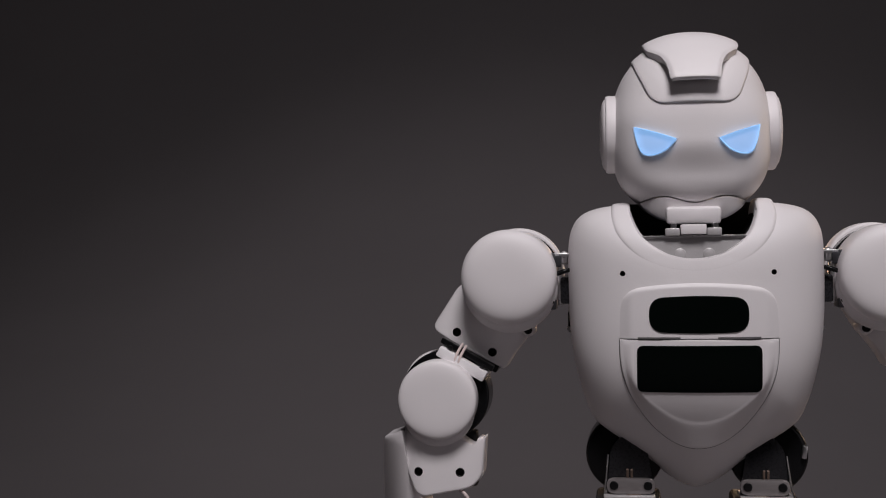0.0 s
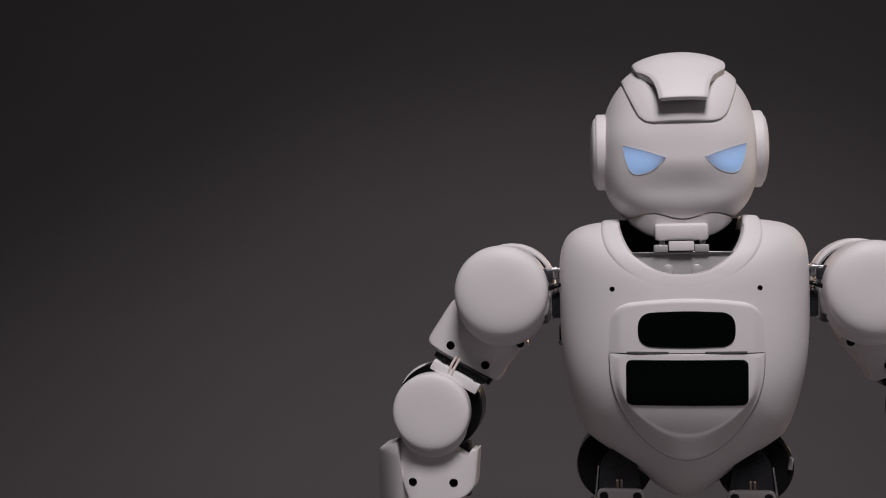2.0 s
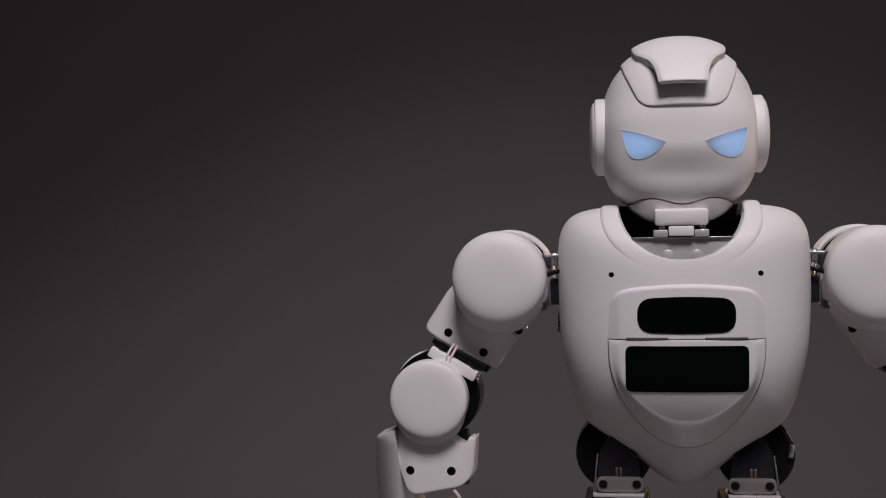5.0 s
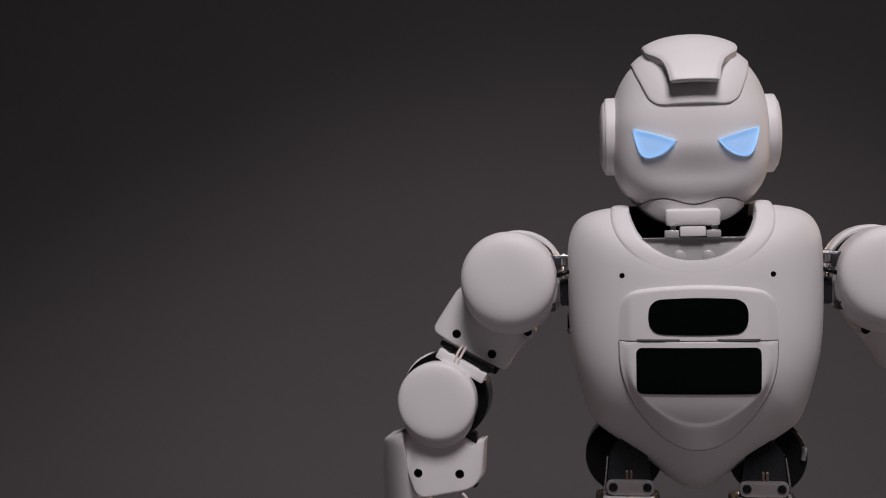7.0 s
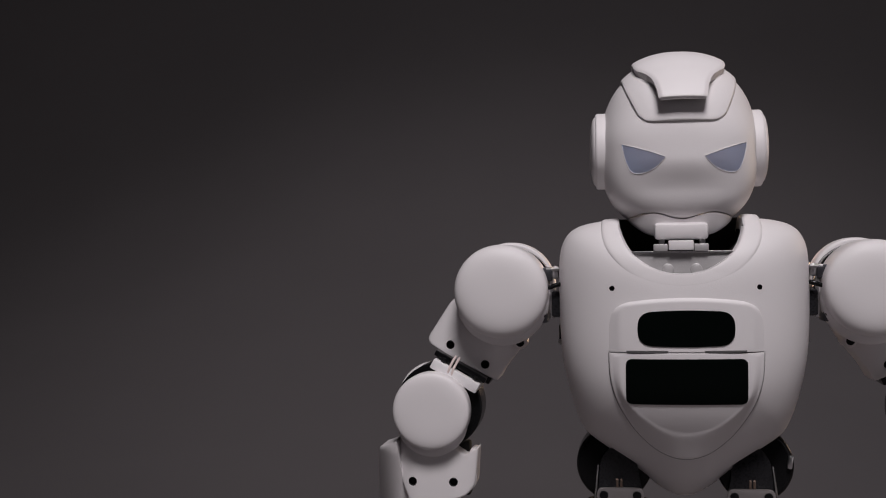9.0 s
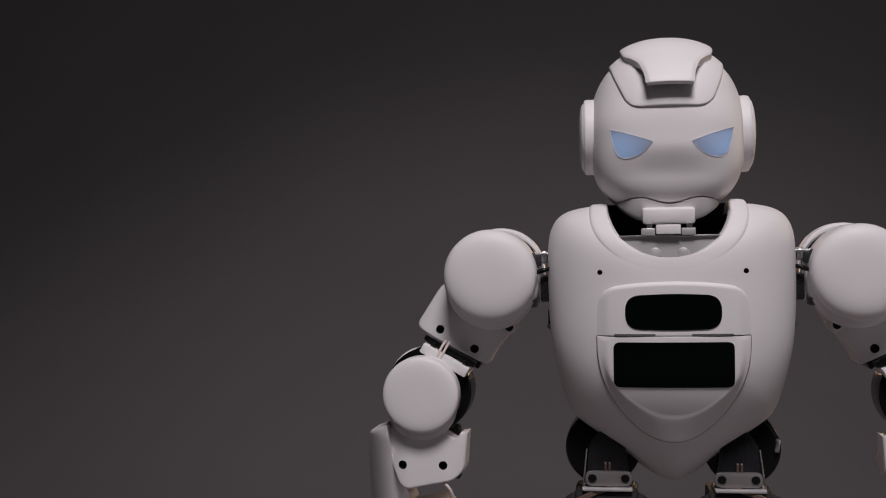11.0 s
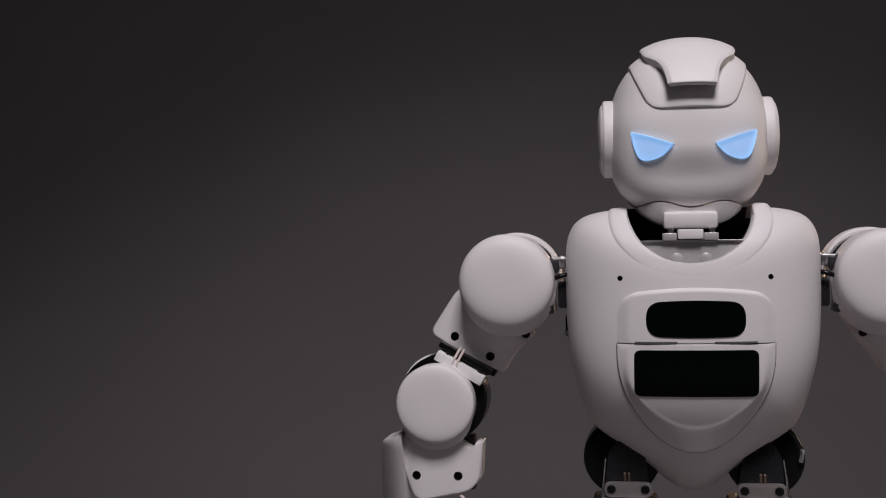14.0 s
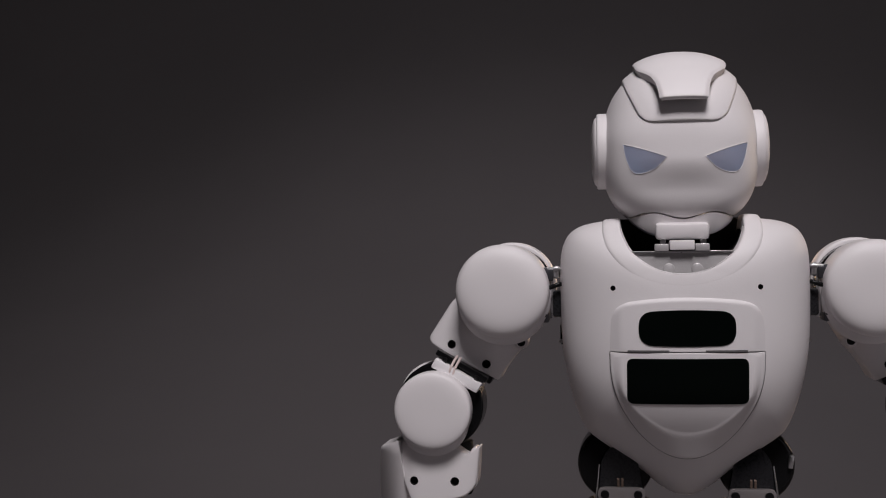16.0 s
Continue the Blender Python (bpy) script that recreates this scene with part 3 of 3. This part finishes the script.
def crown_plate(rows, cols=24, undercut=0.0, flare=0.9):
    """rows: (longitude in degrees, half width, lift). Top surface with side walls and ends."""
    verts, faces = [], []
    wide = flare
    for k, (lon, hw, lift) in enumerate(rows):
        flare = wide if not undercut else wide + (1.9 - wide) * min(1.0, max(0.0, (lon - 44) / 14))
        drop, edge = (0.75, 0.35) if not undercut else (0.9, 0.2)
        line = [(-hw - flare, -1.0), (-hw - edge * flare, lift * drop), (-hw + 0.1, lift * 0.96)] + [(-hw + 0.7 + (2 * hw - 1.4) * i / (cols - 2), lift) for i in range(cols - 1)] + [(hw - 0.1, lift * 0.95), (hw + edge * flare, lift * drop), (hw + flare, -1.0)]
        foot = max(lon, rows[0][0] + undercut)
        verts += [crown(x, radians(foot if up < 0 else lon), up) for x, up in line]
    n = len(verts) // len(rows)
    for j in range(len(rows) - 1):
        for i in range(n - 1):
            faces.append((j * n + i, j * n + i + 1, (j + 1) * n + i + 1, (j + 1) * n + i))
    # end walls
    for row, lon in ((0, rows[0][0] + undercut), (len(rows) - 1, rows[-1][0] + 2)):
        if row == 0 and undercut:
            continue
        base = len(verts)
        hw, flare = rows[row][1], wide if row == 0 else min(wide, 0.9)
        for i in range(n):
            verts.append(crown(-hw - flare + 2 * (hw + flare) * i / (n - 1), radians(lon), -1.0))
        for i in range(n - 1):
            faces.append((row * n + i, row * n + i + 1, base + i + 1, base + i))
    bm = mm(from_data(verts, faces))
    bmesh.ops.remove_doubles(bm, verts=bm.verts[:], dist=0.00001)
    return bm


def spread(rows, per=5):
    return [tuple(p) for p in smooth_path(rows, per)]


LOW = spread([(12.2, 9.5, 0.9), (12.6, 12.2, 1.6), (14.2, 15.0, 1.8), (17.5, 17.2, 1.8), (22, 18.6, 1.8), (35, 21.0, 1.8), (50, 22.8, 1.8), (70, 23.8, 1.8), (90, 24.0, 1.8), (110, 23.5, 1.8), (130, 22, 1.7), (150, 18, 1.2)])
part("brow_plate", crown_plate(LOW), WHITE, head, "stepped white plate over the brow", sharp=42)
HIGH = spread([(22, 6.9, 8.6), (22.6, 7.6, 9.2), (27, 8.0, 8.7), (34, 9.0, 7.6), (42, 10.9, 6.4), (50, 13.8, 5.2), (57, 16.3, 5.0), (68, 17.4, 4.8), (90, 17.6, 4.6), (120, 16, 4.3), (145, 12, 3.0)])
crest = part("crest", crown_plate(HIGH, 24, 23.0, 3.6), WHITE, head, "raised white crest narrowing towards the brow", sharp=42)


def crest_lip():
    """The front edge of the crest, and the dark-coloured underside that paints its shade."""
    lip_rows = [(22.0, 7.2, 8.5), (21.6, 7.7, 8.0), (21.5, 8.1, 7.3), (22.2, 8.0, 6.7)]
    shade_rows = [(22.2, 8.0, 6.7), (23.6, 7.6, 4.6), (25.2, 6.2, 2.6), (26.4, 4.4, 0.5)]
    made = []
    for rows in (lip_rows, shade_rows):
        verts, faces = [], []
        for lon, hw, lift in rows:
            verts += [crown(-hw + 2 * hw * i / 20, radians(lon), lift) for i in range(21)]
        for j in range(len(rows) - 1):
            for i in range(20):
                faces.append((j * 21 + i, j * 21 + i + 1, (j + 1) * 21 + i + 1, (j + 1) * 21 + i))
        made.append(mm(from_data(verts, faces)))
    return made


lip_mesh, shade_mesh = crest_lip()
part("crest_lip", lip_mesh, WHITE, crest, sharp=60)
# The shade under the crest edge is put into this part's dark colour.
part("crest_shade", shade_mesh, DARK_AND_SHADE, crest, "underside of the crest edge, coloured dark for the shade there")


# ---- arms ----
# Holes in white plastic; their walls get a dark colour in place of shade.
def screw_hole(x, y, z, r=2.0):
    return lathe([(r, y - 8), (r, y + 3.0)], (x, 0, z), segments=24)


def screw_in(x, y, z, parent, r=1.3):
    part("screw", lathe([(0.02, y + 1.7), (r * 0.6, y + 1.6), (r, y + 2.0), (r, y + 2.9)], (x, 0, z), segments=20), SCREW, parent)


def arm(s):
    def X(pts, radii):
        """An outline and its corner radii, mirrored for the other arm with its sense of turn kept."""
        if s > 0:
            return pts, radii
        return [(-p[0], p[1]) for p in reversed(pts)], list(reversed(radii))
    # shoulder joint beside the chest
    plate = part("joint_plate", box(s * 62.0, -3, 286.5, 3.0, 14, 25, 0.6), DARK_STEEL, robot, "dark metal shoulder plate with screws")
    for z in (292.5, 277.5):
        part("screw", lathe([(0.02, -11.0), (0.9, -11.0), (1.1, -10.4), (1.1, -8)], (s * 62.2, 0, z), segments=16), SCREW, plate)
    part("joint_shelf", box(s * 60.0, -2, 298.3, 12, 15, 1.6, 0.5), STEEL, robot, "bright metal shoulder shelf")
    part("joint_bracket", box(s * 61.2, -8.5, 295.6, 6.4, 2.4, 5.4, 0.5), DARK_STEEL, robot, "blue-grey metal shoulder bracket")
    part("joint_hook", box(s * 56.8, -6, 297.0, 3.2, 6, 6.0, 1.2), STEEL, robot)
    part("joint_pin", lathe([(0.9, 276), (1.1, 276.6), (1.1, 295.4), (0.9, 296)], (s * 58.6, -7, 0), "z", 16), STEEL, robot)
    part("joint_servo", box(s * 55.6, 0, 282.5, 6, 18, 12, 1.2), YOKE_METAL, robot, "black servo block")
    part("joint_cable", tube(smooth_path([(s * 66, -10.5, 289.5), (s * 60, -12.5, 290), (s * 55, -12, 291.5), (s * 50, -8, 291.5)], 6), 1.0), BLACK, robot)
    cap = part("shoulder_cap", lathe(dome_profile(21.0, -26, 2, 8.5, 3.3), (s * 80.6, 0, 288.8), segments=96), WHITE, robot)
    part("shoulder_servo", lathe(cap_profile(19, 1, 12, 1, 0.1, 1), (s * 77.5, 0, 289), segments=48), BLACK, robot)
    part("shoulder_back_cap", lathe([(r, -h) for r, h in cap_profile(20.6, -30, -11, 6, 0.7, 1.5)], (s * 78.6, 0, 290.2), segments=64), WHITE, robot)
    # upper arm shell, slanting outwards
    shell = fillet_poly(*X([(105.0, 285.2), (118.3, 265.4), (84.3, 246.9), (81.2, 252.6), (71.4, 264.6), (62.5, 279), (80, 290), (94, 289)], [4, 4, 1.2, 4, 2, 4, 4, 4]))
    holes = [(105.6, 264.0), (89.6, 254.9)]

    def upper_face(x, z):
        w = (abs(x) - 99) * 0.88 + (z - 256) * 0.476
        return -6.0 + 0.03 * max(0.0, abs(w) - 5.5) ** 2
    upper = mesh_part("upper_arm", cut(closed_patch(shell, upper_face, 20, (s * 90, 268)), [screw_hole(s * x, -5, z) for x, z in holes], WHITE, DARK_AND_SHADE), WHITE, robot, sharp=30)
    for x, z in holes:
        screw_in(s * x, -5, z, upper)
    part("screw", lathe([(0.02, -5.4), (1.6, -5.5), (1.9, -5.2), (1.9, -2)], (s * 73.4, 0, 264.8), segments=20), SCREW, upper)
    part("screw_boss", lathe([(2.4, -5.0), (2.9, -4.4), (3.2, -3.0), (3.2, 8)], (s * 73.4, 0, 264.8), segments=24), WHITE, upper)
    part("upper_arm_rim", lathe([(r, h) for r, h in cap_profile(21.5, -14, -4, 5.5, 0.4, 1)], (s * 80.8, 0, 285.2), segments=96), WHITE, upper)
    # elbow: servo, metal bracket, cables, caps
    part("elbow_servo", box(s * 98.6, 6.5, 254.6, 27, 20, 6.0, 0.6, s * -30), BLACK, robot, "black servo block")
    brk = part("elbow_bracket", box(s * 102.6, -1.5, 250.5, 24.0, 27, 4.8, 0.6, s * -30), SILVER, robot, "bent bright metal elbow bracket")
    part("elbow_flange", box(s * 100.4, -4.0, 254.4, 26.5, 15, 2.6, 0.5, s * -30), BLACK, robot, "black metal elbow flange with screws")
    for u in (-8.6, 8.0):
        part("screw", lathe([(0.02, -14.2), (1.1, -13.2), (1.3, -12.7), (1.3, -9)], (s * (100.9 + u * 0.866), 0, 253.3 + u * 0.5), segments=18), SCREW, brk)
    for off in (-3.4, -1.8):
        part("elbow_cable", tube(smooth_path([(s * (99.2 - off), -9, 257.0 - off * 0.55), (s * (100.6 - off), -13.6, 254.0 - off * 0.6), (s * (102.0 - off), -14.6, 250.4 - off * 0.6), (s * (103.2 - off), -12, 247)], 6), 0.62), CABLE, robot)
    part("elbow_cap", lathe(dome_profile(17.5, -23.5, -12, 4.2, 4.2), (s * 112.8, 0, 235.2), segments=96), WHITE, robot)
    part("elbow_neck", lathe(cap_profile(16.2, -16.4, -5, 3.0, 0.4, 1), (s * 113.6, 0, 229.4), segments=72), WHITE, robot)
    part("elbow_core", lathe(cap_profile(19.9, -9.5, 9, 1, 0.1, 1), (s * 110.9, 0, 236.0), segments=64), BLACK, robot, "black elbow servo drum")
    part("elbow_back_cap", lathe([(r, -h) for r, h in cap_profile(17.6, -20, -9.5, 4, 0.5, 1)], (s * 115.4, 0, 237.2), segments=64), WHITE, robot)
    # forearm shell with a side cheek
    fore = fillet_poly(*X([(129.0, 228), (129.6, 206), (124.2, 193.0), (120.6, 191.2), (98.6, 195.4), (94.4, 200.0), (92.8, 217.4), (97.8, 214.0), (103.2, 217.5), (111, 223)], [4, 4, 2, 2, 4, 3, 1.0, 1.2, 2, 3]))
    holes = [(122.6, 202.4), (103.8, 202.3)]

    def fore_face(x, z):
        w = abs(x) - 112.5
        return -14.8 + 0.032 * max(0.0, abs(w) - 7) ** 2 - 0.012 * max(0.0, 214 - z) + (0.02 * max(0.0, z - 212) ** 2)

    def cheek_face(x, z):
        return -16.6 + 0.075 * max(0.0, abs(x) - 127.5) ** 2 + 0.05 * max(0.0, 127.0 - abs(x)) ** 2 + 0.3 * max(0.0, 216 - z)
    lower = mesh_part("forearm", cut(closed_patch(fore, fore_face, 11, (s * 112, 207)), [screw_hole(s * x, -14.5, z) for x, z in holes], WHITE, DARK_AND_SHADE), WHITE, robot, sharp=30)
    for x, z in holes:
        screw_in(s * x, -14.5, z, lower)
    rest = fillet_poly(*X([(128, 214), (128, 190), (99, 192.5), (96.5, 200), (95.4, 206.0), (104, 207.0)], [2, 2, 3, 4, 4, 3]))
    part("forearm_back", prism(rest, 3, 17, 1.5), WHITE, lower)
    side_wall = fillet_poly(*X([(93.2, 214.5), (94.2, 200), (96.6, 197), (96.8, 216.2), (95.0, 216.8)], [1.5, 3, 1, 1, 1]))
    part("forearm_side", prism(side_wall, -8.5, 3, 0.8, 3), WHITE, lower)
    # Dark block added behind the notch so that its opening reads black.
    part("forearm_notch_fill", box(s * 109.5, 0.5, 206.5, 24, 8, 25, 1.0), DARK_AND_SHADE, lower)
    cheek = fillet_poly(*X([(140.0, 216.4), (129.4, 221.2), (128.4, 213), (127.4, 204), (122.4, 191), (119.8, 181), (119, 168), (141, 168), (143.2, 184), (142.6, 200)], [1.5, 1.5, 3, 6, 6, 6, 3, 3, 8, 8]))
    part("forearm_cheek", closed_patch(cheek, cheek_face, 20, (s * 129, 193), 1.2), WHITE, lower)
    # hand
    palm = fillet_poly(*X([(126, 182.5), (103.0, 187.0), (97, 176), (101, 158), (120, 156), (127, 172)], [4] * 6))
    part("hand", prism(palm, -12.5, 8, 1.5, 4), WHITE, robot)
    part("wrist_cable", tube(smooth_path([(s * 107, -10, 195), (s * 102, -13.5, 192.5), (s * 99.5, -12.5, 187), (s * 99, -9, 178)], 6), 0.8), CABLE, robot)


arm(-1)
before = set(robot.children)
arm(1)
# the other arm hangs a little closer to the body below its shoulder
PIVOT = Matrix.Translation((0.0806, 0, 0.2888))
for piece in set(robot.children) - before:
    if not piece.name.startswith(("joint", "shoulder")):
        piece.matrix_local = PIVOT @ pose(0, 0, 0, 0, 2.0, 0) @ PIVOT.inverted()


# ---- hips and legs ----
def leg(s):
    part("hip_drum", lathe(cap_profile(17.2, -8, 12, 2.2, 0.4, 1), (s * 31.4, 0, 208.6), segments=72), BLACK, robot, "black round hip servo housing")
    yoke = fillet_poly([(s * 39.5, 190), (s * 37.5, 212), (s * 33, 217.5), (s * 25, 217.5), (s * 21.5, 212), (s * 18, 190)], [1, 4, 4, 4, 4, 1])
    part("hip_yoke", prism(yoke, -13, -10.5, 0.5), YOKE_METAL, robot, "dark metal hip yoke")
    plate = part("hip_plate", prism(fillet_poly([(s * 18.2, 199.4), (s * 39.4, 199.4), (s * 39.4, 192.6), (s * 18.2, 192.6)], 3.2), -16.3, -14.1, 0.4), HIP_METAL, robot, "grey metal hip plate with two screws")
    for x in (21.4, 36.2):
        part("screw", lathe([(0.02, -17.0), (1.2, -17.2), (1.9, -16.9), (2.0, -16), (2.0, -14.5)], (s * x, 0, 196.2), segments=24), SCREW, plate)
    part("hip_shelf", box(s * 29.5, -10, 191.4, 22.5, 18, 1.4, 0.4), SATIN, robot, "bright metal hip shelf")
    for u in (28.4, 30.2):
        part("hip_cable", tube(smooth_path([(s * u, -15.4, 207 - u * 0.15), (s * u, -15.8, 203), (s * u, -15, 199.6)], 4), 0.6, 8), COPPER, robot)
    part("hip_rod", tube([(s * 38.6, -12, 209), (s * 39.6, -15, 199), (s * 40.6, -16, 191)], 0.4, 8), STEEL, robot)
    if s > 0:
        part("hip_knob", box(46.6, -7.5, 210.5, 2.2, 5, 6, 0.6, 8), STEEL, robot, "small bright metal hip fitting")
    part("thigh_servo", box(s * 30, -2, 178.0, 29, 30, 24, 2.0), DARK_AND_SHADE, robot, "black thigh servo block")
    for k in range(4):
        part("thigh_cable", tube(smooth_path([(s * (27 - k), -15.6, 192.2), (s * (34 + k * 0.5), -17.6, 191.0 - k * 0.7), (s * 41, -18.2, 188.0 - k * 0.9), (s * 47, -16.5, 184.0 - k), (s * 49, -10, 176)], 6), 0.55, 8), COPPER, robot, "thin brown cable over the thigh")
    for e in (-1, 1):
        part("thigh_strap", tube(smooth_path([(s * 30 + e * 9, -13, 189.6), (s * 30 + e * 14.5, -14, 187.6), (s * 30 + e * 18.5, -13, 183.8), (s * 30 + e * 19.5, -8, 172)], 6), 1, 8, False, (2.2, 0.9, (s * 30, 0, 178))), DARK_AND_SHADE, robot, "dark curved metal strap over the thigh")
        part("thigh_screw", lathe([(0.02, -18.2), (0.8, -18.1), (1.0, -17.6), (1.0, -15)], (s * 30 + e * 10.5, 0, 187.0), segments=14), STEEL, robot)
    part("thigh_shell", prism(fillet_poly([(s * 14, 166), (s * 46, 166), (s * 44, 112), (s * 18, 112)], 4), -18, 16, 2.5), WHITE, robot)
    part("knee_cap", lathe(cap_profile(15, -20, 16, 4, 0.6, 2), (s * 31, 0, 104), segments=48), WHITE, robot)
    part("shin_shell", prism(fillet_poly([(s * 18, 96), (s * 44, 96), (s * 47, 30), (s * 15, 30)], 4), -17, 15, 2.5), WHITE, robot)
    part("ankle", box(s * 31, -1, 22, 26, 26, 20, 1.5), BLACK, robot)
    part("foot", prism(fillet_poly([(s * 8, 0), (s * 58, 0), (s * 56, 13), (s * 10, 13)], 2), -42, 34, 3.0), WHITE, robot)


before = set(robot.children)
leg(-1)
leg(1)
for piece in set(robot.children) - before:
    piece.location.y = 8 * MM


# ---- motion ----
def motions():
    """The light boards slide to and fro behind the milky lenses: the farther back, the dimmer the eyes."""
    glow = [(0.0, 1.0), (1.85, 1.0), (2.05, 0.62), (2.2, 0.36), (2.3, 0.05), (2.45, 0.03), (2.55, 0.14), (2.7, 0.24), (3.0, 0.42), (3.4, 0.55), (3.7, 0.5), (4.0, 0.42), (4.2, 0.34), (4.4, 0.62), (4.6, 0.64), (4.8, 0.58), (5.0, 0.72), (5.25, 0.92), (5.7, 1.0)]
    period = 6.742
    rows = []
    for k in range(3):
        for p, b in glow:
            t = p + k * period
            if t < 15.9:
                rows.append((t, pose(0, 7.0 * math.sqrt(1 / b - 1) * MM, 0)))
    rows.append((16.0, pose(0, 7.0 * math.sqrt(1 / 0.1 - 1) * MM, 0)))
    for led in LEDS:
        walk(led, rows)


motions()
